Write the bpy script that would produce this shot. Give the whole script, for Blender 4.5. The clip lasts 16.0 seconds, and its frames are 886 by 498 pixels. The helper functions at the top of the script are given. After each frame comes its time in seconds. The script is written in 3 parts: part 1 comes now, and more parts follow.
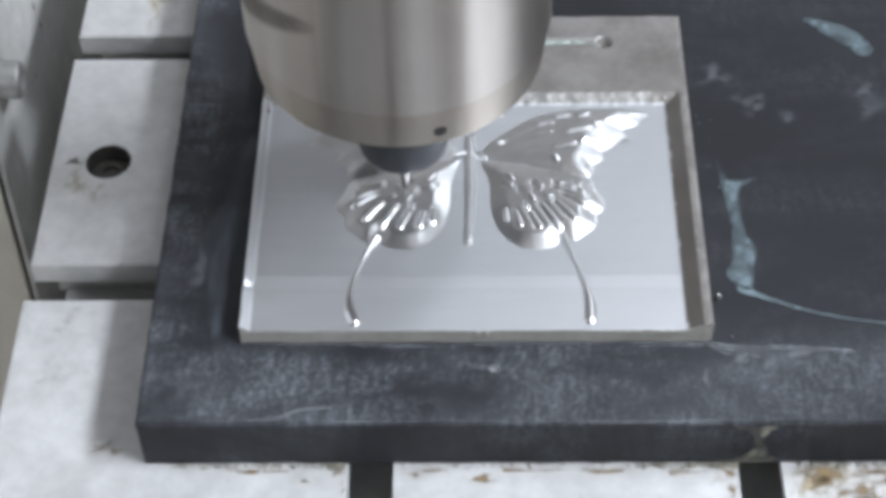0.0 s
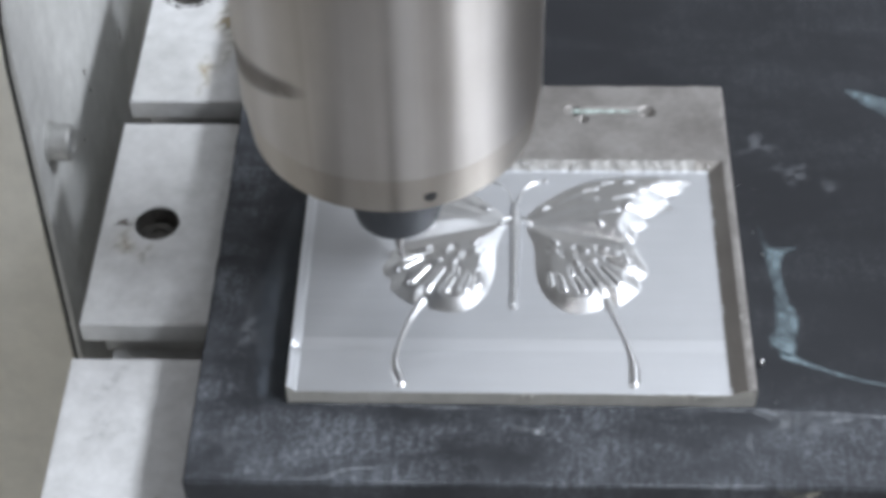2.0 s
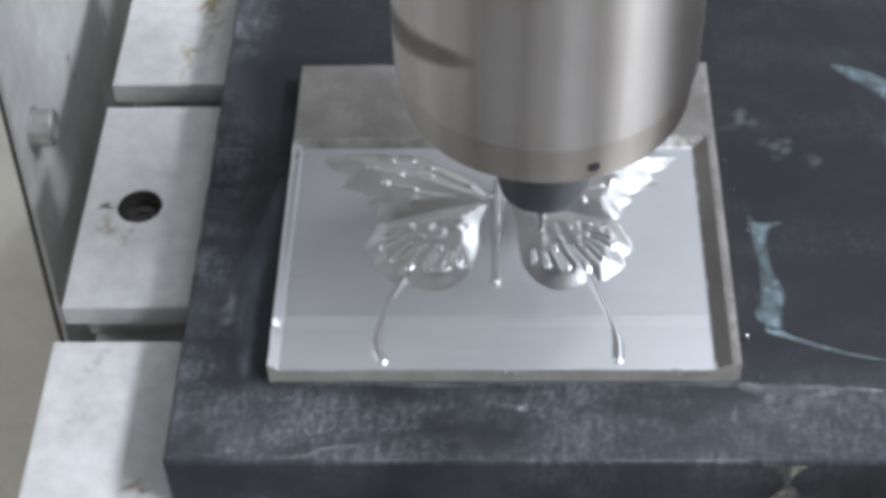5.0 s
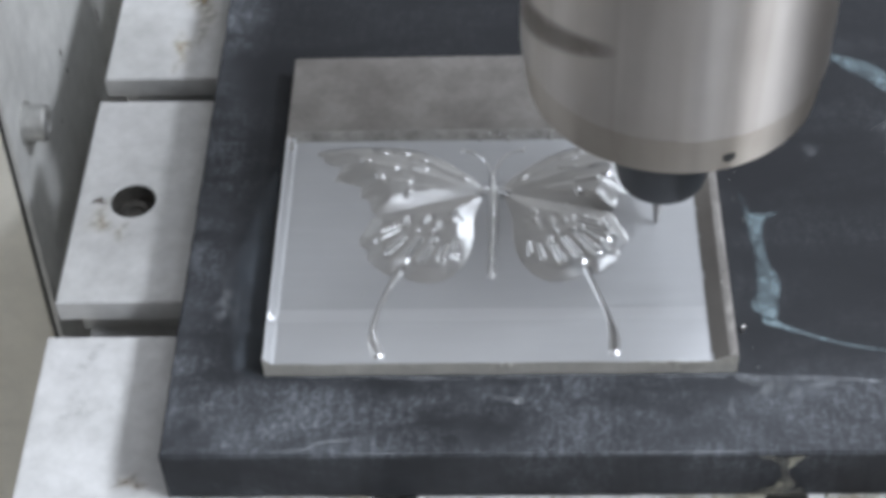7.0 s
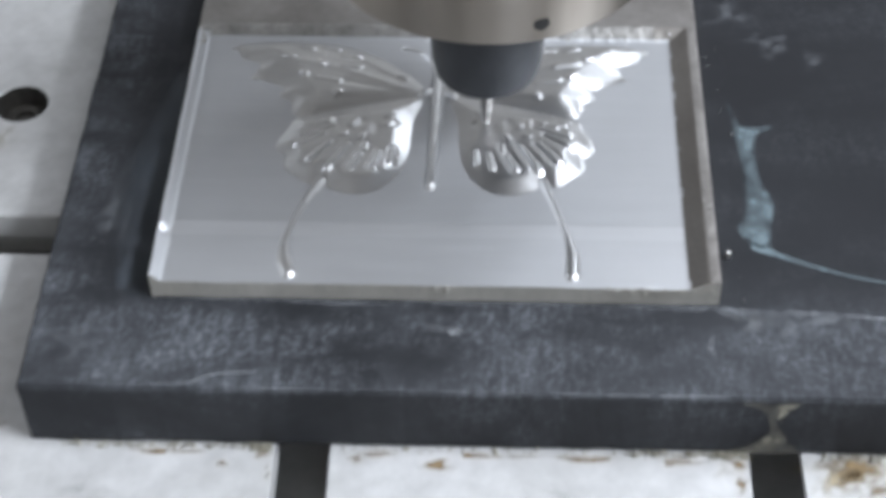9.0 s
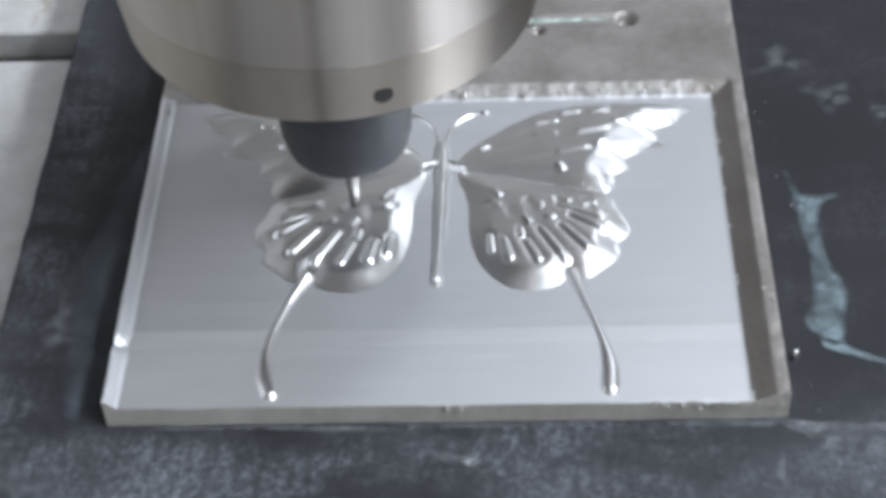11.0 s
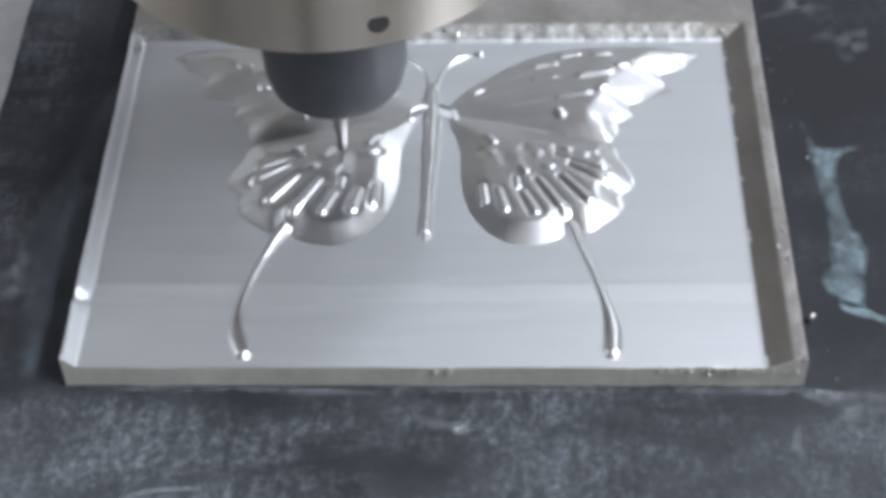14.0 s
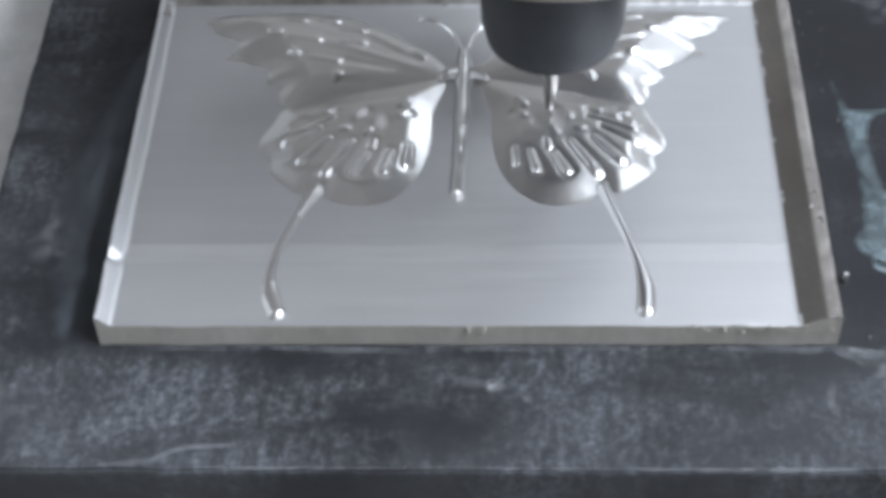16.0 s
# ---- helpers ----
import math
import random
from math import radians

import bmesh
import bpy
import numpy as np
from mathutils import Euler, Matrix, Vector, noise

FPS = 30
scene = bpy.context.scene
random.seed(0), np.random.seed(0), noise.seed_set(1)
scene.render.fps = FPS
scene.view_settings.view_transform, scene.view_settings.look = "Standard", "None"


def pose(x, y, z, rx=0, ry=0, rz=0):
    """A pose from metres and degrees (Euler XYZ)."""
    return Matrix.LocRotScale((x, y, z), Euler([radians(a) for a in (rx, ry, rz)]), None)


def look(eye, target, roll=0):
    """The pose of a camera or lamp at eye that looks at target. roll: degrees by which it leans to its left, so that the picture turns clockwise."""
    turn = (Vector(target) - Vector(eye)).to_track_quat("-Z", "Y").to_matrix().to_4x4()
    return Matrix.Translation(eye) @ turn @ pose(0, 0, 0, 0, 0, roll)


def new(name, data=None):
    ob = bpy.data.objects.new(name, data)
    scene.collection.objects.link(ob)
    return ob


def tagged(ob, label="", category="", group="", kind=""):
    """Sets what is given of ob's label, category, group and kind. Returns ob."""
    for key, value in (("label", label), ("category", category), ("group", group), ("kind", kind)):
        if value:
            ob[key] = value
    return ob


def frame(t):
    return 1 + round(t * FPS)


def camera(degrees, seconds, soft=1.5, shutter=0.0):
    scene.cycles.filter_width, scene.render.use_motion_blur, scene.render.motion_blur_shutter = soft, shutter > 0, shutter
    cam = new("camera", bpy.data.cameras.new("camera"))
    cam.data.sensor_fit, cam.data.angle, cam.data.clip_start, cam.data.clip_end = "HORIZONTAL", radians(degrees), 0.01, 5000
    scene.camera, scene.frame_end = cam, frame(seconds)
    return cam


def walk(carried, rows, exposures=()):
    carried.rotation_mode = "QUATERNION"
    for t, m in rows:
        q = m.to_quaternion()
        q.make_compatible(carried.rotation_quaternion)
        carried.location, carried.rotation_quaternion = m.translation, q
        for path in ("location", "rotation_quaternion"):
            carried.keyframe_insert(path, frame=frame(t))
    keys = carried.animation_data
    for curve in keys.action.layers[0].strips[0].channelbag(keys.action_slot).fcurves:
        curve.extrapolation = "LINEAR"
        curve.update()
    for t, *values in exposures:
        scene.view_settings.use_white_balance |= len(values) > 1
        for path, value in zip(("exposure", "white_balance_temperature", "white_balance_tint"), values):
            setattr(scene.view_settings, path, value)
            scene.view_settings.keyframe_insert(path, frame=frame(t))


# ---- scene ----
# Desk-top milling machine cutting a butterfly relief into an aluminium plate.
# World: x to the right along the gantry, y away from the operator, z up; z = 0 is the top of the dark board.
MM = 0.001

# ---- camera ----
cam = camera(29.13, 16.0, soft=4.6, shutter=0.4)
walk(cam, [
    (0, pose(0.0661, -0.2826, 0.3783, 39.88, 1.11, 0.57)),
    (0.5, pose(0.0653, -0.2839, 0.3775, 40.11, 1.14, 0.84)),
    (1, pose(0.0652, -0.2861, 0.3785, 40.34, 1.27, 1.20)),
    (1.5, pose(0.0631, -0.2878, 0.3806, 41.59, 1.33, 1.37)),
    (2, pose(0.0605, -0.2893, 0.3799, 42.50, 1.28, 1.69)),
    (2.5, pose(0.0585, -0.2883, 0.3782, 42.77, 1.35, 1.82)),
    (3, pose(0.0589, -0.2878, 0.3753, 42.99, 1.58, 1.66)),
    (3.5, pose(0.0621, -0.2876, 0.3736, 42.99, 1.83, 1.51)),
    (4, pose(0.0642, -0.2872, 0.3729, 42.80, 1.94, 1.51)),
    (4.5, pose(0.0649, -0.2897, 0.3725, 42.68, 1.76, 1.42)),
    (5, pose(0.0674, -0.2915, 0.3728, 42.48, 1.88, 1.35)),
    (7.5, pose(0.0676, -0.2905, 0.3694, 42.28, 2.03, 0.96)),
    (8, pose(0.0709, -0.2920, 0.3625, 42.64, 1.85, 0.93)),
    (8.5, pose(0.0746, -0.2891, 0.3407, 42.50, 1.50, 0.94)),
    (8.8, pose(0.0747, -0.2749, 0.3083, 43.28, 0.25, 1.84)),
    (9, pose(0.0810, -0.2584, 0.2931, 43.16, 0.92, 2.03)),
    (9.2, pose(0.0832, -0.2388, 0.2852, 43.60, 1.20, 1.76)),
    (11.3, pose(0.0778, -0.1966, 0.2550, 43.82, 2.57, 1.10)),
    (11.5, pose(0.0764, -0.1920, 0.2527, 43.43, 2.26, 1.08)),
    (12, pose(0.0774, -0.1843, 0.2420, 43.14, 1.85, 1.29)),
    (12.5, pose(0.0734, -0.1818, 0.2376, 42.90, 1.54, 1.11)),
    (13, pose(0.0742, -0.1816, 0.2366, 42.65, 1.45, 1.21)),
    (13.5, pose(0.0761, -0.1847, 0.2353, 42.76, 1.57, 1.36)),
    (14, pose(0.0769, -0.1856, 0.2374, 42.61, 1.47, 1.22)),
    (14.5, pose(0.0749, -0.1880, 0.2375, 42.55, 1.54, 1.18)),
    (15, pose(0.0731, -0.1907, 0.2358, 42.66, 1.48, 1.13)),
    (15.5, pose(0.0741, -0.1910, 0.2339, 42.58, 1.85, 1.54)),
    (16, pose(0.0734, -0.1903, 0.2334, 42.41, 1.84, 1.48)),
])

# ---- light ----
world = bpy.data.worlds.new("world")
world.use_nodes = True
world.node_tree.nodes["Background"].inputs["Color"].default_value = (0.62, 0.72, 0.9, 1)
world.node_tree.nodes["Background"].inputs["Strength"].default_value = 0.6
scene.world = world


def daylight_lamp(eye, target, width, height, watts, colour):
    data = bpy.data.lights.new("window_daylight", "AREA")
    data.shape, data.size, data.size_y, data.energy, data.color = "RECTANGLE", width, height, watts, colour
    lamp = new("window_daylight", data)
    lamp.matrix_basis = look(eye, target)
    return lamp


COOL = (0.85, 0.905, 1.0)
daylight_lamp((1.52, -0.42, 1.70), (0.05, -0.42, 0.0), 1.34, 0.27, 90, COOL)
daylight_lamp((-2.12, 0.55, 1.35), (0.0, 0.55, 1.0), 1.5, 1.2, 11, COOL)
# Added frontal fill in an assumed opening behind the camera.
daylight_lamp((0.95, -2.32, 1.35), (0.3, 0.0, 0.6), 1.0, 1.2, 11, COOL)
daylight_lamp((1.16, 2.12, 1.72), (0.1, 0.1, 0.0), 0.5, 0.8, 8, COOL)
# Added overhead lamp in an assumed ceiling opening, to brighten the wing lobes.
daylight_lamp((1.02, 0.74, 2.62), (0.2, 0.16, 0.3), 0.36, 0.5, 12, COOL)


# ---- materials ----
def material(name):
    m = bpy.data.materials.new(name)
    m.use_nodes = True
    return m, m.node_tree.nodes, m.node_tree.links, m.node_tree.nodes["Principled BSDF"]


def noise_node(nodes, links, scale, detail=6.0, rough=0.6, stretch=None, distortion=0.0):
    coord = nodes.new("ShaderNodeTexCoord")
    mapping = nodes.new("ShaderNodeMapping")
    mapping.inputs["Scale"].default_value = stretch or (1, 1, 1)
    links.new(coord.outputs["Object"], mapping.inputs["Vector"])
    tex = nodes.new("ShaderNodeTexNoise")
    tex.inputs["Scale"].default_value = scale
    tex.inputs["Detail"].default_value = detail
    tex.inputs["Roughness"].default_value = rough
    tex.inputs["Distortion"].default_value = distortion
    links.new(mapping.outputs["Vector"], tex.inputs["Vector"])
    return tex.outputs["Fac"]


def ramp(nodes, links, fac, stops):
    node = nodes.new("ShaderNodeValToRGB")
    elements = node.color_ramp.elements
    while len(elements) < len(stops):
        elements.new(0.5)
    for e, (p, c) in zip(elements, stops):
        e.position = p
        e.color = (*c, 1) if len(c) == 3 else c
    links.new(fac, node.inputs["Fac"])
    return node.outputs["Color"]


def grey(v):
    return (v, v, v)


def mix(nodes, links, fac, a, b, kind="MIX"):
    node = nodes.new("ShaderNodeMix")
    node.data_type, node.blend_type = "RGBA", kind
    if isinstance(fac, float):
        node.inputs[0].default_value = fac
    else:
        links.new(fac, node.inputs[0])
    for value, socket in ((a, node.inputs[6]), (b, node.inputs[7])):
        if isinstance(value, tuple):
            socket.default_value = (*value, 1)
        else:
            links.new(value, socket)
    return node.outputs[2]


def bump(nodes, links, height, bsdf, strength, distance):
    node = nodes.new("ShaderNodeBump")
    node.inputs["Strength"].default_value = strength
    node.inputs["Distance"].default_value = distance
    links.new(height, node.inputs["Height"])
    links.new(node.outputs["Normal"], bsdf.inputs["Normal"])


def surface(name, dark, light, metal, rough, scale, relief=0.3, fine=4.0, stretch=None, depth=0.0002, vary=1.0):
    """Two-scale surface: cloudy tone, fine grain, and a little relief."""
    m, nodes, links, bsdf = material(name)
    cloud = noise_node(nodes, links, scale, 5.0, 0.6)
    grain = noise_node(nodes, links, scale * fine, 4.0, 0.7, stretch)
    tone = ramp(nodes, links, cloud, [(0.3, dark), (0.7, light)])
    fleck = ramp(nodes, links, grain, [(0.25, grey(1.0 - 0.22 * vary)), (0.75, grey(1.0))])
    links.new(mix(nodes, links, 1.0, tone, fleck, "MULTIPLY"), bsdf.inputs["Base Color"])
    bsdf.inputs["Metallic"].default_value = metal
    gloss = ramp(nodes, links, grain, [(0.2, grey(rough - 0.08 * vary)), (0.8, grey(rough + 0.1 * vary))])
    links.new(gloss, bsdf.inputs["Roughness"])
    bump(nodes, links, grain, bsdf, relief, depth)
    return m


def board_surface():
    """Black phenolic board, greyed with chalky dust where it is handled: along the front and the near side."""
    m, nodes, links, bsdf = material("black_phenolic")
    cloud = noise_node(nodes, links, 30, 7.0, 0.64, (0.6, 1.5, 1.0), 0.5)
    streak = noise_node(nodes, links, 190, 6.0, 0.72, (1.9, 0.6, 0.6), 0.3)
    fine = noise_node(nodes, links, 620, 4.0, 0.8)
    wide = noise_node(nodes, links, 11, 5.0, 0.6, (1.0, 1.0, 1.0), 0.8)
    place = nodes.new("ShaderNodeSeparateXYZ")
    coord = nodes.new("ShaderNodeTexCoord")
    links.new(coord.outputs["Object"], place.inputs[0])

    def span(socket, a, b):
        node = nodes.new("ShaderNodeMapRange")
        node.interpolation_type = "SMOOTHSTEP"
        node.inputs["From Min"].default_value, node.inputs["From Max"].default_value = a, b
        links.new(socket, node.inputs["Value"])
        return node.outputs[0]

    def maths(kind, a, b):
        node = nodes.new("ShaderNodeMath")
        node.operation = kind
        for value, socket in ((a, node.inputs[0]), (b, node.inputs[1])):
            if isinstance(value, float):
                socket.default_value = value
            else:
                links.new(value, socket)
        return node.outputs[0]

    handled = maths("MAXIMUM", maths("MULTIPLY", span(place.outputs["Y"], 0.012, -0.012), maths("ADD", maths("MULTIPLY", span(place.outputs["X"], 0.16, 0.0), 0.5), 0.5)), span(place.outputs["X"], -0.008, -0.024))
    level = maths("ADD", maths("MULTIPLY", handled, 0.52), 0.09)
    tops = span(place.outputs["Z"], -0.002, -0.0004)
    level = maths("MULTIPLY", level, maths("ADD", maths("MULTIPLY", tops, 0.5), 0.5))
    dust = maths("MULTIPLY", span(cloud, 0.38, 0.70), maths("ADD", maths("MULTIPLY", span(streak, 0.32, 0.72), 0.8), 0.2))
    speck = maths("ADD", maths("MULTIPLY", span(fine, 0.38, 0.66), 0.9), 0.22)
    cover = maths("MULTIPLY", maths("MULTIPLY", dust, speck), maths("MULTIPLY", level, 1.45))
    haze = maths("MULTIPLY", maths("ADD", maths("MULTIPLY", span(wide, 0.38, 0.62), 0.22), 0.03), level)
    cover = maths("ADD", cover, haze)
    base = mix(nodes, links, cover, (0.0185, 0.0193, 0.0215), (0.22, 0.237, 0.262))
    links.new(base, bsdf.inputs["Base Color"])
    bsdf.inputs["Roughness"].default_value = 0.6
    bsdf.inputs["Specular IOR Level"].default_value = 0.12
    bump(nodes, links, fine, bsdf, 0.3, 0.0002)
    return m


def film_surface(name, colour, scale, low, high):
    """A thin dried film that lets the board show between its flakes."""
    m, nodes, links, bsdf = material(name)
    patch = noise_node(nodes, links, scale, 7.0, 0.7, None, 0.6)
    cover = ramp(nodes, links, patch, [(low, grey(0.0)), (high, grey(1.0))])
    bsdf.inputs["Base Color"].default_value = (*colour, 1)
    bsdf.inputs["Roughness"].default_value = 0.7
    fade = nodes.new("ShaderNodeAttribute")
    fade.attribute_name = "fade"
    cover = mix(nodes, links, 1.0, cover, fade.outputs["Color"], "MULTIPLY")
    clear = nodes.new("ShaderNodeBsdfTransparent")
    blend = nodes.new("ShaderNodeMixShader")
    links.new(cover, blend.inputs[0])
    links.new(clear.outputs[0], blend.inputs[1])
    links.new(bsdf.outputs[0], blend.inputs[2])
    links.new(blend.outputs[0], nodes["Material Output"].inputs["Surface"])
    return m


def turned_steel(name, low, high):
    """Turned steel: rings run round the axis, so highlights are drawn out along it."""
    m, nodes, links, bsdf = material(name)
    cloud = noise_node(nodes, links, 18, 5.0, 0.6)
    ring = noise_node(nodes, links, 40, 3.0, 0.6, (0.15, 0.15, 40))
    tone = ramp(nodes, links, cloud, [(0.3, low), (0.7, high)])
    # Upright bands in the base colour imitate streaky reflections of the surroundings.
    reflection_column = noise_node(nodes, links, 95, 3.0, 0.6, (1, 1, 0.02))
    band = ramp(nodes, links, reflection_column, [(0.34, (0.82, 0.80, 0.775)), (0.48, (0.94, 0.935, 0.93)), (0.68, (1.0, 1.0, 1.0))])
    links.new(mix(nodes, links, 1.0, tone, band, "MULTIPLY"), bsdf.inputs["Base Color"])
    bsdf.inputs["Metallic"].default_value = 1.0
    gloss = ramp(nodes, links, reflection_column, [(0.2, grey(0.33)), (0.8, grey(0.40))])
    links.new(gloss, bsdf.inputs["Roughness"])
    bsdf.inputs["Anisotropic"].default_value = 0.99
    bsdf.inputs["Anisotropic Rotation"].default_value = 0.25
    tangent = nodes.new("ShaderNodeTangent")
    tangent.direction_type, tangent.axis = "RADIAL", "Z"
    links.new(tangent.outputs[0], bsdf.inputs["Tangent"])
    bump(nodes, links, ring, bsdf, 0.05, 0.0001)
    return m


BOARD = board_surface()
MILLED = surface("milled_aluminium", (0.50, 0.51, 0.525), (0.56, 0.57, 0.585), 1.0, 0.60, 12, 0.06, 30, (0.07, 2.2, 1), 0.00005, 0.36)
MILLED_FRESH = surface("fine_milled_aluminium", (0.54, 0.55, 0.565), (0.60, 0.61, 0.625), 1.0, 0.60, 12, 0.05, 26, (0.10, 1.6, 1), 0.00004, 0.25)
MILLED_BAND = surface("last_milled_pass", (0.58, 0.59, 0.605), (0.64, 0.65, 0.665), 1.0, 0.58, 12, 0.05, 26, (0.10, 1.6, 1), 0.00004, 0.3)
RELIEF = surface("bright_cut_aluminium", (0.63, 0.635, 0.64), (0.71, 0.715, 0.72), 1.0, 0.33, 40, 0.06, 8, (0.4, 1.5, 1), 0.00004, 0.25)
RAW = surface("rolled_aluminium", (0.20, 0.187, 0.175), (0.33, 0.316, 0.30), 0.7, 0.52, 55, 0.15, 8, None, 0.00005, 0.6)
# Burred metal with the right-hand slope's shade put into its darker brown colour.
BURR_SHADED = surface("burred_aluminium_shaded", (0.21, 0.195, 0.18), (0.29, 0.275, 0.255), 0.85, 0.45, 40, 0.2, 5, (1, 0.15, 1), 0.0001, 0.6)
BURR_LIGHT = surface("torn_aluminium", (0.25, 0.243, 0.232), (0.44, 0.43, 0.41), 0.75, 0.55, 190, 0.4)
EDGE = surface("sawn_aluminium_edge", (0.44, 0.425, 0.38), (0.58, 0.565, 0.52), 0.35, 0.55, 60, 0.5, 6, (1, 1, 0.3), 0.0002)
BED = surface("worn_machined_bed", (0.50, 0.50, 0.49), (0.67, 0.67, 0.67), 0.15, 0.5, 18, 0.25, 8, None, 0.0002)
# Somewhat darker grey for the webs and base below the slab lips.
BED_DARK = surface("lower_bed_grey", (0.42, 0.42, 0.41), (0.54, 0.54, 0.53), 0.1, 0.55, 30, 0.3)
CASTING = surface("grey_cast_side_rail", (0.46, 0.46, 0.445), (0.66, 0.66, 0.64), 0.1, 0.55, 16, 0.3, 8)
TRAY = surface("beige_painted_tray", (0.76, 0.73, 0.64), (0.84, 0.81, 0.73), 0.0, 0.5, 8, 0.1, 6)
SEAL = surface("black_rubber", (0.015, 0.015, 0.015), (0.03, 0.03, 0.03), 0.0, 0.6, 60)
STEEL = turned_steel("turned_steel", (0.43, 0.403, 0.377), (0.52, 0.494, 0.471))
RING = turned_steel("ground_steel", (0.37, 0.338, 0.30), (0.46, 0.425, 0.38))
DARK_FILM = film_surface("oil_smear", (0.13, 0.11, 0.095), 60, 0.1, 0.5)
PATINA = film_surface("green_patina", (0.42, 0.50, 0.46), 220, 0.3, 0.6)
NUT = surface("black_oxide_steel", (0.035, 0.038, 0.043), (0.06, 0.064, 0.07), 0.4, 0.45, 60, 0.1)
CARBIDE = surface("carbide", (0.30, 0.29, 0.28), (0.40, 0.39, 0.38), 1.0, 0.32, 200)
BOLT = surface("zinc_bolt", (0.45, 0.45, 0.44), (0.6, 0.6, 0.58), 0.8, 0.4, 80)
# Dark steel for grime, and for shade painted inside holes and sockets.
HOLE = surface("oily_steel_hole_shade", (0.05, 0.048, 0.045), (0.15, 0.14, 0.125), 0.4, 0.42, 120)
TEAL = film_surface("dried_coolant", (0.14, 0.185, 0.205), 90, 0.32, 0.66)
CHALK = film_surface("chalky_dust", (0.24, 0.255, 0.275), 120, 0.34, 0.78)
HAZE = film_surface("thin_dust_film", (0.075, 0.088, 0.104), 45, 0.3, 0.8)
SMUDGE = film_surface("pale_smudge", (0.27, 0.285, 0.30), 230, 0.30, 0.72)
SCUFF = film_surface("grey_scuff", (0.40, 0.40, 0.40), 120, 0.5, 0.8)
GLUE_FILM = film_surface("yellowed_adhesive", (0.23, 0.22, 0.18), 190, 0.36, 0.68)
STAIN = film_surface("brown_oil_stain", (0.42, 0.34, 0.20), 26, 0.1, 0.8)
RUST = film_surface("rust_bloom", (0.25, 0.175, 0.09), 120, 0.32, 0.60)
GLUE = surface("dried_adhesive", (0.20, 0.19, 0.15), (0.48, 0.46, 0.38), 0.0, 0.5, 160, 0.6)
CHIPS = surface("aluminium_swarf", (0.7, 0.7, 0.7), (0.85, 0.85, 0.85), 1.0, 0.3, 300)
WALL = surface("painted_workshop_wall", (0.48, 0.46, 0.435), (0.55, 0.53, 0.50), 0.0, 0.8, 2)
CONCRETE = surface("concrete", (0.20, 0.19, 0.18), (0.28, 0.27, 0.26), 0.0, 0.8, 4)


# ---- mesh helpers ----
def part(name, bm, mat, parent=None, label="", smooth=False):
    mesh = bpy.data.meshes.new(name)
    bm.to_mesh(mesh)
    bm.free()
    for m in (mat if isinstance(mat, (list, tuple)) else [mat]):
        mesh.materials.append(m)
    if smooth:
        mesh.shade_smooth()
    ob = new(name, mesh)
    ob.parent = parent
    if label:
        ob["label"] = label
    return ob


def box(bm, x0, x1, y0, y1, z0, z1, bevel=0.0):
    """A bevelled block, in millimetres."""
    made = bmesh.ops.create_cube(bm, size=1)["verts"]
    for v in made:
        v.co = Vector((x0 + (v.co.x + 0.5) * (x1 - x0), y0 + (v.co.y + 0.5) * (y1 - y0), z0 + (v.co.z + 0.5) * (z1 - z0))) * MM
    if bevel:
        edges = list({e for v in made for e in v.link_edges})
        bmesh.ops.bevel(bm, geom=edges, offset=bevel * MM, segments=2, affect="EDGES", profile=0.6)
    return bm


def lathe(bm, profile, sides=64, centre=(0, 0)):
    """Turns a profile of (radius, height) in millimetres round a vertical axis."""
    rings = []
    for r, z in profile:
        rings.append([bm.verts.new(((centre[0] + r * math.cos(a)) * MM, (centre[1] + r * math.sin(a)) * MM, z * MM))
                      for a in (2 * math.pi * k / sides for k in range(sides))])
    for low, high in zip(rings, rings[1:]):
        for k in range(sides):
            bm.faces.new((low[k], low[(k + 1) % sides], high[(k + 1) % sides], high[k]))
    bm.faces.new(list(reversed(rings[0])))
    bm.faces.new(rings[-1])
    return bm


def prism(bm, outline, z0, z1, bevel=0.0):
    """Extrudes a plan outline in millimetres."""
    low = [bm.verts.new((x * MM, y * MM, z0 * MM)) for x, y in outline]
    high = [bm.verts.new((x * MM, y * MM, z1 * MM)) for x, y in outline]
    n = len(outline)
    bm.faces.new(list(reversed(low)))
    top = bm.faces.new(high)
    for k in range(n):
        bm.faces.new((low[k], low[(k + 1) % n], high[(k + 1) % n], high[k]))
    if bevel:
        bmesh.ops.bevel(bm, geom=list(top.edges), offset=bevel * MM, segments=2, affect="EDGES", profile=0.6)
    return bm


def smoothstep(a, b, x):
    k = np.clip((x - a) / (b - a), 0, 1)
    return k * k * (3 - 2 * k)


def ripple(x, y, size, seed):
    """Cheap smooth noise in -1..1 for arrays."""
    rng = np.random.RandomState(seed)
    out = np.zeros_like(x)
    for _ in range(7):
        a, f, p = rng.rand() * 6.283, (0.6 + 1.2 * rng.rand()) / size * 6.283, rng.rand() * 6.283
        out += np.sin((x * math.cos(a) + y * math.sin(a)) * f + p)
    return out / 3.5


def curve(points, closed=True, steps=6):
    """A rounded line through control points."""
    p = np.array(points, float)
    n = len(p)
    out = []
    for k in range(n if closed else n - 1):
        a, b, c, d = (p[(k + s) % n] if closed else p[min(max(k + s, 0), n - 1)] for s in (-1, 0, 1, 2))
        for u in np.arange(steps) / steps:
            out.append(b + 0.5 * u * (c - a + u * (2 * a - 5 * b + 4 * c - d + u * (3 * (b - c) + d - a))))
    if not closed:
        out.append(p[-1])
    return np.array(out)


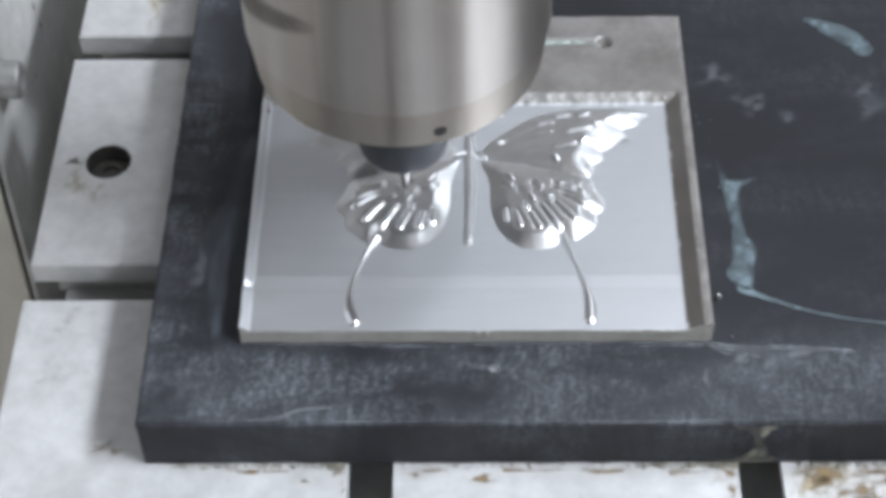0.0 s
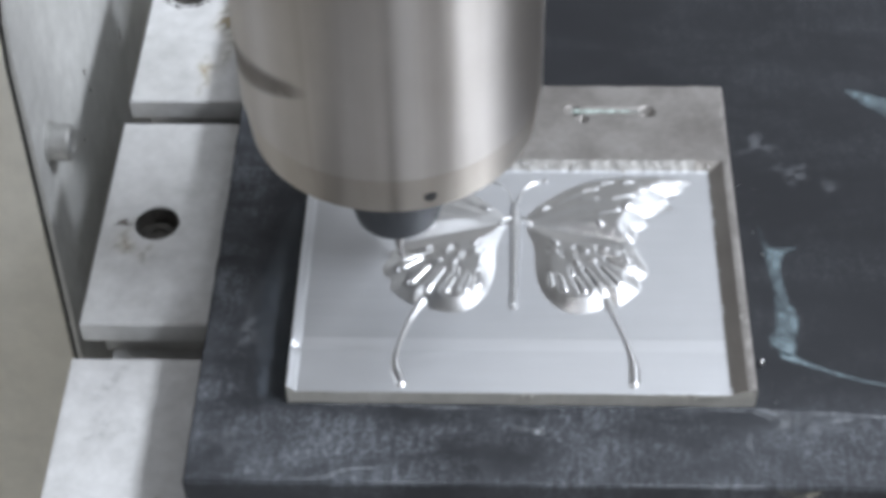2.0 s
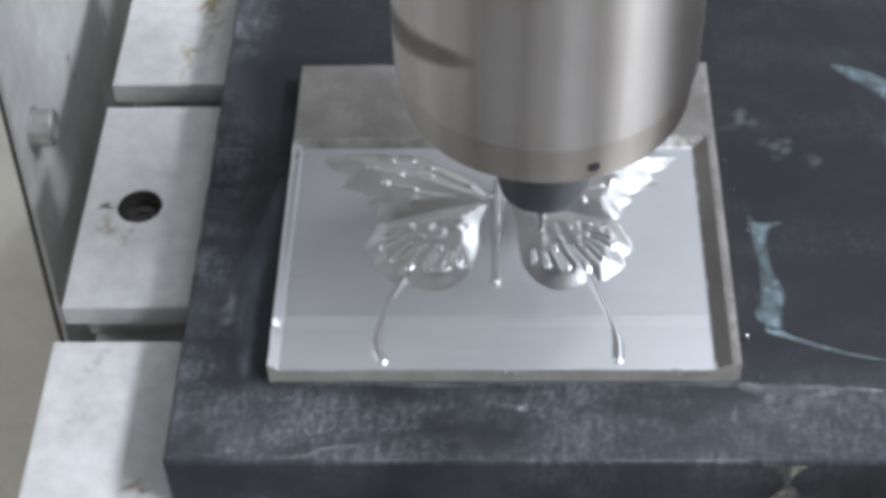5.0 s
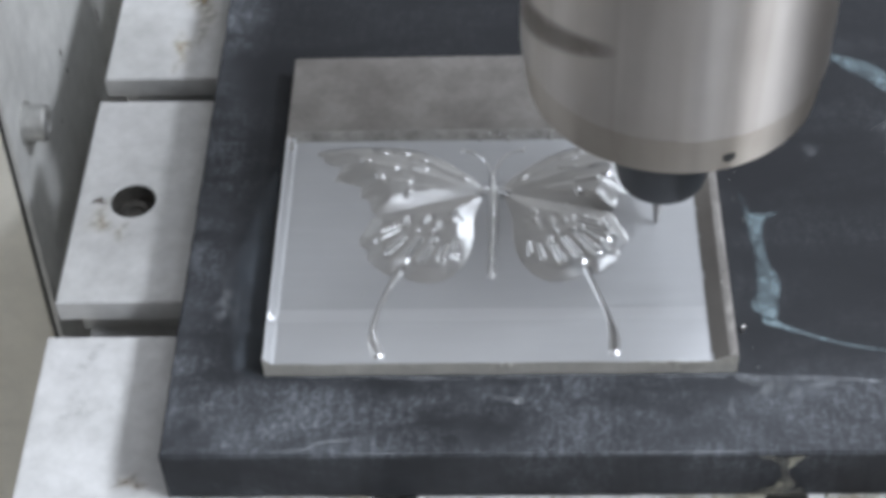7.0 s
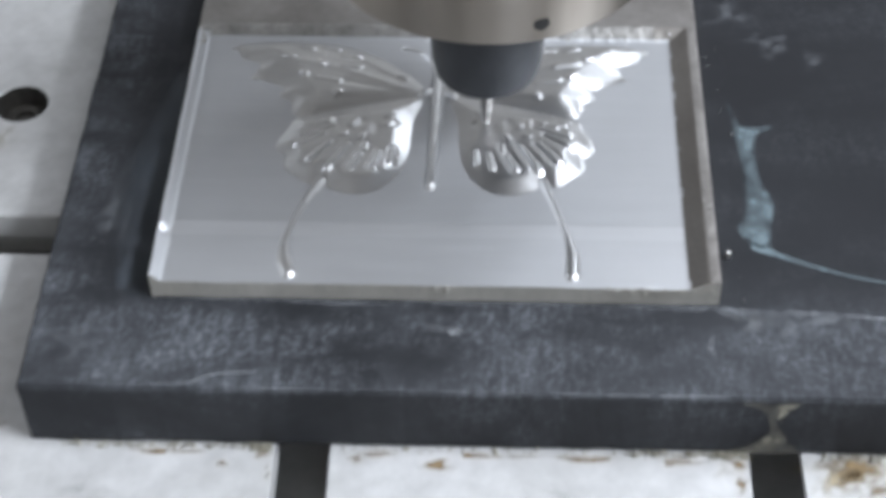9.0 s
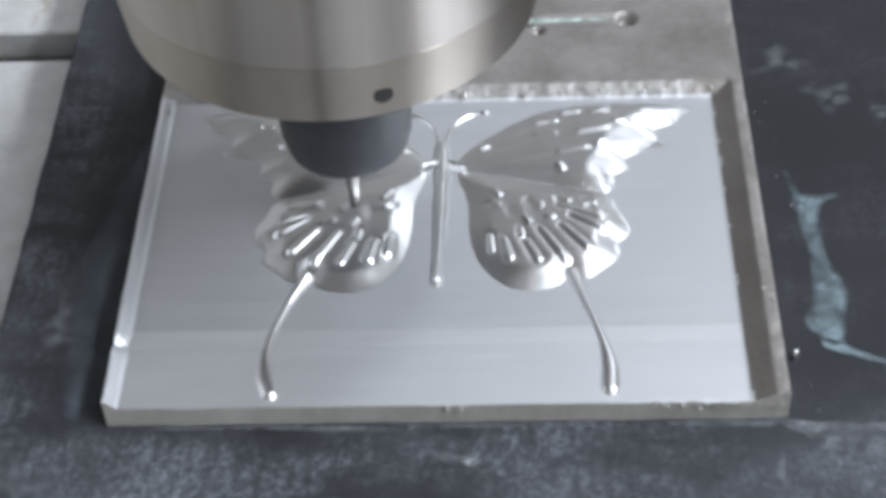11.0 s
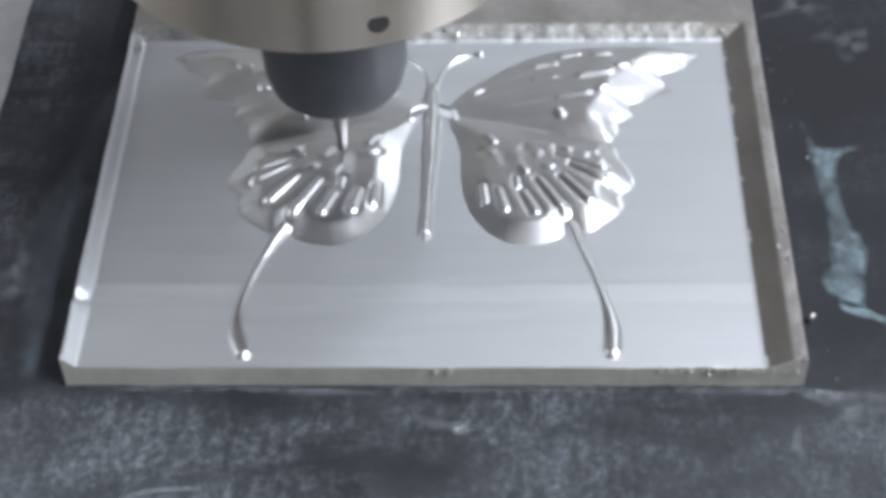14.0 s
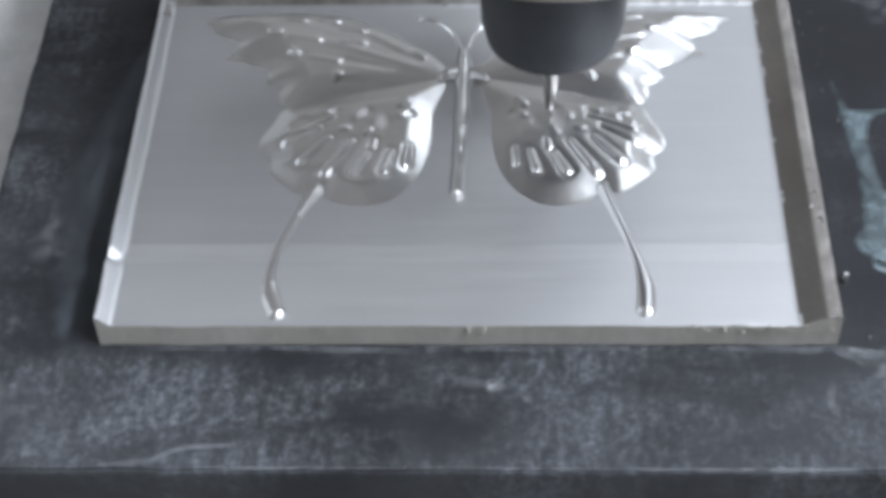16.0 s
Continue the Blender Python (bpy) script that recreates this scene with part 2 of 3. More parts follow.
def inside_depth(x, y, loop):
    """Distance from the outline, positive within it."""
    best = np.full(x.shape, 1e9)
    odd = np.zeros(x.shape, bool)
    for (ax, ay), (bx, by) in zip(loop, np.roll(loop, -1, 0)):
        dx, dy = bx - ax, by - ay
        u = np.clip(((x - ax) * dx + (y - ay) * dy) / (dx * dx + dy * dy + 1e-12), 0, 1)
        best = np.minimum(best, np.hypot(x - ax - u * dx, y - ay - u * dy))
        if ay != by:
            odd ^= ((ay > y) != (by > y)) & (x < (bx - ax) * (y - ay) / (by - ay) + ax)
    return np.where(odd, best, -best)


def line_distance(x, y, line):
    """Distance from an open line, and how far along it (0 to 1) the nearest point lies."""
    best, along = np.full(x.shape, 1e9), np.zeros(x.shape)
    n = len(line) - 1
    for k in range(n):
        (ax, ay), (bx, by) = line[k], line[k + 1]
        dx, dy = bx - ax, by - ay
        u = np.clip(((x - ax) * dx + (y - ay) * dy) / (dx * dx + dy * dy + 1e-12), 0, 1)
        d = np.hypot(x - ax - u * dx, y - ay - u * dy)
        near = d < best
        best, along = np.where(near, d, best), np.where(near, (k + u) / n, along)
    return best, along


def sheet(name, x, y, h, keep, mat, parent, label="", skirt=None, index=None):
    """A carved surface over a regular grid (millimetres); keep says which grid points are part of it."""
    rows, cols = x.shape
    number = np.full(x.shape, -1)
    number[keep] = np.arange(keep.sum())
    verts = [tuple(v) for v in np.stack([x[keep], y[keep], h[keep]], -1) * MM]
    a, b, c, d = number[:-1, :-1], number[:-1, 1:], number[1:, 1:], number[1:, :-1]
    ok = (a >= 0) & (b >= 0) & (c >= 0) & (d >= 0)
    faces = np.stack([a[ok], b[ok], c[ok], d[ok]], -1).tolist()
    slots = index[:-1, :-1][ok].tolist() if index is not None else [0] * len(faces)
    if skirt is not None:
        rim = [(0, k) for k in range(cols)] + [(k, cols - 1) for k in range(1, rows)]
        rim += [(rows - 1, k) for k in range(cols - 2, -1, -1)] + [(k, 0) for k in range(rows - 2, 0, -1)]
        start = len(verts)
        verts += [(x[p] * MM, y[p] * MM, skirt * MM) for p in rim] + [(x[p] * MM, y[p] * MM, h[p] * MM) for p in rim]
        n = len(rim)
        for k in range(n):
            faces.append([start + n + k, start + k, start + (k + 1) % n, start + n + (k + 1) % n])
            slots.append(4)
    mesh = bpy.data.meshes.new(name)
    mesh.from_pydata(verts, [], faces)
    for m in (mat if isinstance(mat, (list, tuple)) else [mat]):
        mesh.materials.append(m)
    mesh.polygons.foreach_set("material_index", slots)
    mesh.shade_smooth()
    if skirt is not None:
        flat = np.ones(len(faces), bool)
        flat[len(faces) - len(rim):] = False
        mesh.polygons.foreach_set("use_smooth", flat)
    ob = new(name, mesh)
    ob.parent = parent
    if label:
        ob["label"] = label
    return ob


# ---- assumed room round the machine, unseen: holds the lamps and bounces their light ----
def room():
    x0, x1, y0, y1, z0, z1, t = -2200, 1600, -2400, 2200, -870, 2600, 120
    floor = part("floor", box(bmesh.new(), x0, x1, y0, y1, z0 - 100, z0), CONCRETE)
    tagged(floor, "assumed grey concrete floor, out of view", "floor", kind="structure")
    bm = bmesh.new()
    for p, q, r, s in ((x0, 700, y0, y1), (1340, x1, y0, y1), (700, 1340, y0, 280), (700, 1340, 1200, y1)):
        box(bm, p, q, r, s, z1, z1 + 100)
    ceiling = part("ceiling", bm, WALL)
    tagged(ceiling, "assumed plain ceiling, out of view", "ceiling", kind="structure")

    def wall(name, axis, at, thick, low, high, hole):
        bm = bmesh.new()
        a0, a1, b0, b1 = hole or (0, 0, z1, z1)
        spans = [(low, a0, z0, z1), (a1, high, z0, z1), (a0, a1, z0, b0), (a0, a1, b1, z1)] if hole else [(low, high, z0, z1)]
        for p, q, r, s in spans:
            if axis == "x":
                box(bm, at, at + thick, p, q, r, s)
            else:
                box(bm, p, q, at, at + thick, r, s)
        tagged(part(name, bm, WALL), "assumed plain wall, out of view", "wall", kind="structure")

    wall("wall_east", "x", x1, t, y0, y1, (-1130, 290, 1530, 1880))
    wall("wall_west", "x", x0 - t, t, y0, y1, (-200, 1300, 750, 1950))
    wall("wall_south", "y", y0 - t, t, x0 - t, x1 + t, (450, 1450, 750, 1950))
    wall("wall_north", "y", y1, t, x0 - t, x1 + t, (860, 1460, 1260, 2200))


room()


# ---- machine table ----
HOLES = ((-52.3, 87.2), (-56.8, 205.0))


def machine_table():
    table = new("machine_table")
    tagged(table, "pale machined slotted table of a milling machine", "machine table", kind="structure")
    top, lip = -19.6, -27.5

    def slab(y0, y1):
        return part("table_slab", box(bmesh.new(), -70.3, 330, y0, y1, lip, top, 0.7), BED, table)

    def drilled(y0, y1, hx, hy, r=7.2):
        bm = bmesh.new()

        def loop(points, z):
            return [bm.verts.new((px * MM, py * MM, z * MM)) for px, py in points]

        def strip(a, b):
            for k in range(len(a)):
                n = (k + 1) % len(a)
                bm.faces.new((a[k], a[n], b[n], b[k]))

        def rectangle(inset):
            return [(-70.3 + inset, y0 + inset), (330 - inset, y0 + inset), (330 - inset, y1 - inset), (-70.3 + inset, y1 - inset)]

        def circle(radius):
            return [(hx + radius * math.cos(a), hy + radius * math.sin(a)) for a in (2 * math.pi * k / 40 for k in range(40))]

        outer = [loop(rectangle(0.6), top), loop(rectangle(0.0), top - 0.6), loop(rectangle(0.0), lip)]
        inner = [loop(circle(r + 0.5), top), loop(circle(r), top - 0.5), loop(circle(r), lip + 0.8)]
        for rings in (outer, inner):
            strip(rings[0], rings[1])
            strip(rings[1], rings[2])
        bm.faces.new(inner[2])
        bm.faces.new(outer[2])
        rims = [e for e in bm.edges if len(e.link_faces) == 1]
        bmesh.ops.triangle_fill(bm, edges=rims, use_beauty=True)
        bmesh.ops.recalc_face_normals(bm, faces=bm.faces[:])
        # Faces inside the hole take the dark material as painted shade.
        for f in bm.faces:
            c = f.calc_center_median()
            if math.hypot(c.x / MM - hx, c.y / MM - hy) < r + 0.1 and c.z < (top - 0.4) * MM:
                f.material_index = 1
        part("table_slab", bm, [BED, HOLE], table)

    # Front slab, with two open-ended clamping slots.
    outline = [(-70.3, 31), (-70.3, -170)]
    for x0, x1 in ((29.6, 42.2), (136.6, 149.6), (245, 257.4)):
        outline += [(x0, -170), (x0, -20)]
        outline += [(x0 + 6.25 + (x1 - x0) / 2 * math.cos(a), -20 + 4.4 * math.sin(a) ** 0.6) for a in np.linspace(2.95, 0.19, 12)]
        outline += [(x1, -20), (x1, -170)]
    outline += [(330, -170), (330, 31)]
    part("table_slab", prism(bmesh.new(), outline, lip, top, 1.3), BED, table)
    drilled(44.2, 134.2, *HOLES[0])
    drilled(145.2, 236, *HOLES[1])
    slab(249, 345)
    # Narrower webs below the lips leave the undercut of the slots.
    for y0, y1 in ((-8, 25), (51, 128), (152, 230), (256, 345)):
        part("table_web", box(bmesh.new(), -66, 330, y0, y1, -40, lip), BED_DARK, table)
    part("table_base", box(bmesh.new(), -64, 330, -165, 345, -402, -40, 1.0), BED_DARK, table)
    return table


machine_table()


def table_bolt(x, y):
    """A bolt sunk in the table; its dark colour carries the shade of the counterbore."""
    thing = new("table_bolt")
    thing.matrix_basis = pose(x * MM, y * MM, -26.7 * MM)
    tagged(thing, "bolt sunk in a table hole, darkened with the hole's shade", "bolt", group="table bolts")
    bm = lathe(bmesh.new(), [(5.4, 0.0), (5.4, 1.2), (4.7, 1.8), (2.7, 1.8), (2.5, 0.6)], 32)
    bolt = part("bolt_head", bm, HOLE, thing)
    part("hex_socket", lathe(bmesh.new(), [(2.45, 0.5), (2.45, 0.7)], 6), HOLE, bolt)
    return thing


for hole in HOLES:
    table_bolt(*hole)


# ---- gantry upright beside the table ----
def gantry_upright():
    upright = new("gantry_upright")
    tagged(upright, "grey cast gantry upright with a beige front cover", "gantry upright", kind="structure")
    def side(bm, x0, x1, y0, z0, z1, back):
        profile = [(y0 - 21, z0), (y0 + 16, 16), (y0 + 19, 32), (y0 + 55, z1), (back, z1), (back, z0)]
        left = [bm.verts.new((x0 * MM, p * MM, q * MM)) for p, q in profile]
        right = [bm.verts.new((x1 * MM, p * MM, q * MM)) for p, q in profile]
        bm.faces.new(left)
        bm.faces.new(list(reversed(right)))
        for k in range(len(profile)):
            n = (k + 1) % len(profile)
            bm.faces.new((left[n], left[k], right[k], right[n]))
        bmesh.ops.bevel(bm, geom=bm.edges[:], offset=0.6 * MM, segments=2, affect="EDGES")
        bmesh.ops.recalc_face_normals(bm, faces=bm.faces[:])
        return bm
    part("side_plate", side(bmesh.new(), -99.6, -98, UPRIGHT_Y, -402, 95, 420), CASTING, upright)
    part("joint_strip", side(bmesh.new(), -101.2, -99.7, UPRIGHT_Y + 0.5, -402, 94, 419), SEAL, upright, "black joint strip")
    part("front_cover", side(bmesh.new(), -330, -101.3, UPRIGHT_Y, -402, 95, 420), TRAY, upright, "beige painted cover")
    return upright


UPRIGHT_Y = 105.0
gantry_upright()
base = part("machine_base", box(bmesh.new(), -900, 600, -500, 900, -870, -402, 6.0), TRAY)
tagged(base, "beige painted cabinet base under the machine", "machine base", kind="structure")


def cap_screw(x, y, z):
    screw = new("cap_screw")
    screw.matrix_basis = pose(x * MM, y * MM, z * MM, 0, 90, 0)
    tagged(screw, "zinc socket cap screw in the gantry upright", "screw")
    bm = lathe(bmesh.new(), [(7.6, -0.3), (7.6, 0.9), (6.5, 1.0), (6.5, 7.4), (5.7, 8.2), (3.6, 8.2), (3.4, 5.0)], 32)
    cap = part("screw_head", bm, BOLT, screw)
    bm = lathe(bmesh.new(), [(3.35, 4.8), (3.35, 5.2)], 6)
    part("hex_socket", bm, HOLE, cap)


cap_screw(-98, 134, -29)


# ---- board ----
def board():
    bm = box(bmesh.new(), -26.3, 330, -27.2, 330, -19.5, 0)
    bmesh.ops.bevel(bm, geom=list(bm.edges), offset=0.5 * MM, segments=2, affect="EDGES")
    long = [e for e in bm.edges if e.calc_length() > 0.1]
    bmesh.ops.subdivide_edges(bm, edges=long, cuts=120, use_grid_fill=True)
    for v in bm.verts:
        n = noise.noise_vector(v.co * 260)
        edge = min(abs(v.co.x / MM + 26.3), abs(v.co.y / MM + 27.2))
        if edge < 1.2:
            v.co += n * 0.00028
    ob = part("spoil_board", bm, BOARD)
    return tagged(ob, "scuffed black phenolic board with chalky dust", "board")


board()


# ---- aluminium plate with the carved butterfly ----
FLOOR, RIM = 5.0, 7.2
CX = 63.5


def plate_slab(plate):
    step = 0.5
    x, y = np.meshgrid(np.arange(0, 130 + step / 2, step), np.arange(0, 124 + step / 2, step))
    rough = ripple(x, y, 9, 3) + 0.7 * ripple(x, y, 3.1, 4)
    fray = 0.35 * rough
    left = 1 - np.clip((x - 0.5 + 0.2 * fray) / 2.1, 0, 1)
    right = np.clip((x - 122.7 - 0.07 * fray) / 4.7, 0, 1) ** 1.15
    chips = np.clip(ripple(x, y, 5.6, 9), -0.6, 1) * (x > 58)
    back = np.clip((y - 86.6 + 0.2 * chips) / 3.1, 0, 1) ** 0.8
    wall = np.maximum(np.maximum(left, right), back)
    h = FLOOR + (RIM - FLOOR) * wall
    h += 0.05 * (y < 19.4) + 0.012 * ripple(x * 0.05, y, 1.7, 12)
    ledge = (wall > 0.05) & (wall < 0.98)
    h += np.where(ledge, 0.05 * ripple(x, y, 2.2, 6), 0)
    band = np.exp(-((y - 87.6) / 1.1) ** 2) * (x > 58) * (x < 126)
    rng = np.random.RandomState(77)
    ticks = np.convolve((rng.rand(x.shape[1]) > 0.84) * rng.uniform(-0.7, 1.0, x.shape[1]), [0.25, 0.6, 0.6, 0.25], "same")[None, :]
    h += band * (0.1 * ticks + 0.05 * ripple(x, y, 11, 16) + 0.06 * ripple(x, y, 4, 17))
    # worn outer edges, and the nick in the thin side
    border = np.minimum(np.minimum(x, 130 - x), np.minimum(y, 124 - y))
    h -= np.where((border < 0.3) & (y > 1), 0.15 + 0.15 * rough, 0)
    torn = (y < 0.3) & (x > 104)
    h -= np.where(torn, 0.3 * np.clip(ripple(x, y, 7, 44) + 0.1, 0, 1), 0)
    h -= np.where((border < 1.2) & (x > 128), 0.18 * np.clip(ripple(x, y, 9, 21), 0, 1), 0)
    h -= 1.6 * np.exp(-((x - 0.7) ** 2 + (y - 15.3) ** 2) / 1.1)
    # the shallow slot with two deeper drilled ends in the uncut strip
    slot = np.abs(y - 111.9) + 3.0 * np.clip(np.abs(x - 93.6) - 11.6, 0, None)
    h -= 0.6 * (1 - smoothstep(1.5, 2.2, slot))
    for hx, hy, r in ((81.7, 112.2, 2.1), (105.6, 112.0, 2.3), (84.8, 108.6, 1.6)):
        h -= 2.2 * (1 - smoothstep(r - 0.5, r + 0.3, np.hypot(x - hx, y - hy)))
    y = y - np.where(y < 0.3, 0.2 * np.clip(ripple(x, y, 16, 51), 0, 1) + 0.06 * (x > 104) * ripple(x, y, 5, 52), 0)
    # Slot 3, mostly the right-hand slope, takes the colour with painted shade.
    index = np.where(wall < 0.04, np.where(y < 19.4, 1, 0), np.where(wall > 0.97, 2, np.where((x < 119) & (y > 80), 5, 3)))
    index = np.where((index == 1) & (y > 14.6) & (y < 19.4), 6, index)
    index = np.where((x < 3) & (y < 88), 1, index)
    sheet("slab", x, y, h, np.ones(x.shape, bool), [MILLED, MILLED_FRESH, RAW, BURR_SHADED, EDGE, BURR_LIGHT, MILLED_BAND], plate, skirt=0.0, index=index)


def mirrored(points, side):
    return [(CX + side * (px - 64.0), py) for px, py in points]


FOREWING = [(65.5, 64.8), (70.2, 71.3), (77.8, 77.6), (84.2, 81.6), (90.8, 83.8), (100.4, 84.6), (111.9, 84.2), (119.4, 82.4), (124.4, 79.9),
            (121.0, 78.4), (116.2, 78.0), (111.6, 75.0), (114.6, 69.6), (110.4, 68.7), (105.2, 66.2), (108.0, 61.8), (105.2, 61.9),
            (101.2, 60.6), (98.2, 56.2), (84.0, 60.2), (69.6, 63.6)]
FORE_TRAIL = [(65.5, 64.8), (69.6, 63.6), (84.0, 60.2), (98.2, 56.2)]
FORE_CREST = [(113.0, 86.0), (106.4, 80.0), (99.6, 72.6), (94.4, 63.6), (96.4, 57.0)]
FORE_VALLEYS = [((112.0, 75.4), (103.0, 78.2)), ((105.4, 66.2), (97.2, 68.6)), ((101.4, 60.8), (96.6, 61.6)), ((119.0, 79.4), (111.0, 82.6))]
HINDWING = [(67.5, 63.6), (76.0, 62.2), (84.0, 60.0), (98.0, 56.0), (100.6, 51.5), (102.8, 46.8), (102.8, 44.0), (100.2, 41.7), (100.5, 38.2), (97.0, 34.6),
            (93.6, 32.0), (90.7, 33.4), (88.4, 30.6), (82.6, 29.0), (76.9, 30.7), (72.2, 36.5), (70.0, 44.8), (69.6, 54.5)]
DROPS = [((91.5, 48.6), (97.6, 44.6), 0.95), ((89.4, 45.6), (94.3, 39.2), 1.0), ((84.9, 44.8), (89.7, 36.2), 1.0), ((81.8, 41.6), (84.1, 36.2), 0.95),
         ((77.2, 42.4), (78.4, 37.0), 0.9), ((74.2, 43.6), (74.6, 39.2), 0.8), ((88.7, 51.6), (97.4, 47.8), 0.6), ((80.6, 45.4), (80.9, 42.8), 0.5)]
SPOTS = [((84.4, 51.6), (82.4, 53.3), 1.1), ((79.8, 50.1), (79.4, 50.7), 1.7), ((75.8, 52.3), (74.0, 52.9), 0.9), ((95.0, 50.9), (97.6, 49.9), 0.8),
         ((88.4, 53.4), (90.4, 52.8), 0.8), ((94.2, 53.6), (96.4, 53.0), 0.8)]
KNOBS = [((76.2, 55.1), (74.9, 57.0), 0.8), ((86.2, 48.2), (87.2, 48.0), 0.8), ((81.6, 48.2), (82.4, 46.8), 0.7)]
FORE_SPOTS = [((90.2, 80.4), (93.4, 80.9), 1.0), ((96.7, 80.4), (99.4, 81.0), 0.9), ((93.6, 74.0), (99.6, 75.0), 1.05), ((89.2, 68.1), (94.8, 69.0), 1.05),
              ((88.9, 64.2), (89.6, 62.8), 0.85), ((84.6, 77.6), (88.6, 77.9), 0.8), ((84.4, 73.8), (88.4, 74.0), 0.8), ((72.2, 70.2), (73.6, 71.0), 0.7),
              ((101.6, 77.0), (103.4, 77.3), 0.8), ((97.6, 70.2), (98.6, 70.8), 0.8)]


def soften(h, rounds):
    """Rounds off creases."""
    for _ in range(rounds):
        h = (2 * h + np.roll(h, 1, 0) + np.roll(h, -1, 0) + np.roll(h, 1, 1) + np.roll(h, -1, 1)) / 6
    return h


def grid_for(loop, step=0.3, pad=1.0):
    low, high = loop.min(0) - pad, loop.max(0) + pad
    return np.meshgrid(np.arange(low[0], high[0], step), np.arange(low[1], high[1], step))


def cell(d, r):
    """A pillow of half-width r, set in a groove that runs round it."""
    pillow = np.clip(1 - (d / r) ** 2, 0, 1)
    return 0.4 * pillow - 0.22 * np.exp(-((d - 1.15 * r) / 0.45) ** 2)


def forewing(plate, side):
    loop = curve(mirrored(FOREWING, side), steps=5)
    x, y = grid_for(loop, 0.25, 2.4)
    depth = inside_depth(x, y, loop)
    u = side * (x - CX)
    angle, reach = np.arctan2(y - 64.0, u), np.hypot(u, y - 64.0)
    # The wing dips towards the body, falls off in broad facets towards the scalloped margin, and slopes down to its trailing edge.
    top = 0.4 + 1.85 * np.clip(u / 34, 0, 1)
    crest = inside_depth(x, y, np.array(mirrored(FORE_CREST + [(60, 50), (60, 90)], side)))
    trail, _ = line_distance(x, y, np.array(mirrored(FORE_TRAIL, side)))
    lead = 1 - np.exp(-np.clip(depth, 0, None) / 1.7)
    h = top * lead * np.clip(0.5 + trail / 9.0, 0, 1) * np.clip(1.0 + crest / 9.0, 0.1, 1)
    fan = 0.6 * np.cos((angle - 0.05) * 22) + 0.4 * np.cos((angle + 0.02) * 53 + 0.8 * np.sin(reach * 0.2))
    h += 0.2 * fan * smoothstep(4, 14, reach) * smoothstep(0.3, 3, depth) * smoothstep(1, 5, trail) * (1 - 0.9 * smoothstep(-6, 2, -crest))
    for a, b in FORE_VALLEYS:
        d, along = line_distance(x, y, np.array(mirrored([a, b], side)))
        h -= (0.55 - 0.4 * along) * np.exp(-(d / 1.7) ** 2) * smoothstep(0, 1.5, depth)
    h = soften(h, 10)
    for a, b, r in FORE_SPOTS:
        d, _ = line_distance(x, y, np.array(mirrored([a, b], side)))
        h += 0.46 * np.exp(-(d / (0.72 * r)) ** 2)
    h = soften(h, 2) + 0.02 * ripple(x, y, 6, 31)
    sheet("forewing", x, y, FLOOR - 0.12 + h, depth > -1.2, [RELIEF], plate, "bright carved upper wing")


def hindwing(plate, side):
    loop = curve(mirrored(HINDWING, side), steps=5)
    x, y = grid_for(loop, 0.2, 2.4)
    depth = inside_depth(x, y, loop)
    u = side * (x - CX)
    top = 1.3 + 0.65 * smoothstep(4, 30, u)
    h = soften(0.1 * (depth > 0) + top * np.clip(depth / 4.6, 0, 1), 26)
    for a, b, r in DROPS:
        d, along = line_distance(x, y, np.array(mirrored([a, b], side)))
        h += cell(d, r * (0.72 + 0.35 * along))
    for a, b, r in SPOTS:
        d, _ = line_distance(x, y, np.array(mirrored([a, b], side)))
        mid = 0.5 * (a[0] + b[0]) - 64.0
        h += 0.22 * np.clip((u - mid) / r, -1, 1) * (1 - smoothstep(0.5 * r, 1.5 * r, d))
    for a, b, r in KNOBS:
        d, _ = line_distance(x, y, np.array(mirrored([a, b], side)))
        h += 0.4 * np.clip(1 - (d / r) ** 2, 0, 1)
    h = soften(h, 5) + 0.012 * ripple(x, y, 5, 33)
    sheet("hindwing", x, y, FLOOR - 0.12 + h, depth > -1.2, [RELIEF], plate, "bright carved lower wing with drop-shaped cells")


def rod(name, plate, points, radii, rise, label, rings=0.0):
    """A raised rounded line, its half-width running through radii; rings gives it uneven segments."""
    line = curve(points, closed=False, steps=6)
    x, y = grid_for(line, 0.2, max(radii) + 1.0)
    d, along = line_distance(x, y, line)
    wave = 1 + rings * (np.sin(along * 46) + 0.6 * np.sin(along * 29 + 1))
    r = np.interp(along, np.linspace(0, 1, len(radii)), radii) * wave
    top = np.interp(along, np.linspace(0, 1, len(rise)), rise) * wave
    h = soften(top * np.clip(1 - (d / r) ** 2, 0, 1) ** 0.75, 1)
    keep = d < r + 0.35
    sheet(name, x, y, FLOOR - 0.12 + h, keep, [RELIEF], plate, label)


TAILS = {1: [(90.2, 33.6), (91.9, 28.0), (94.3, 20.6), (96.0, 14.2), (96.8, 8.8), (96.6, 3.6)],
         -1: [(36.6, 33.4), (33.4, 26.4), (30.9, 18.8), (29.7, 12.2), (30.2, 7.2), (31.6, 3.2)]}


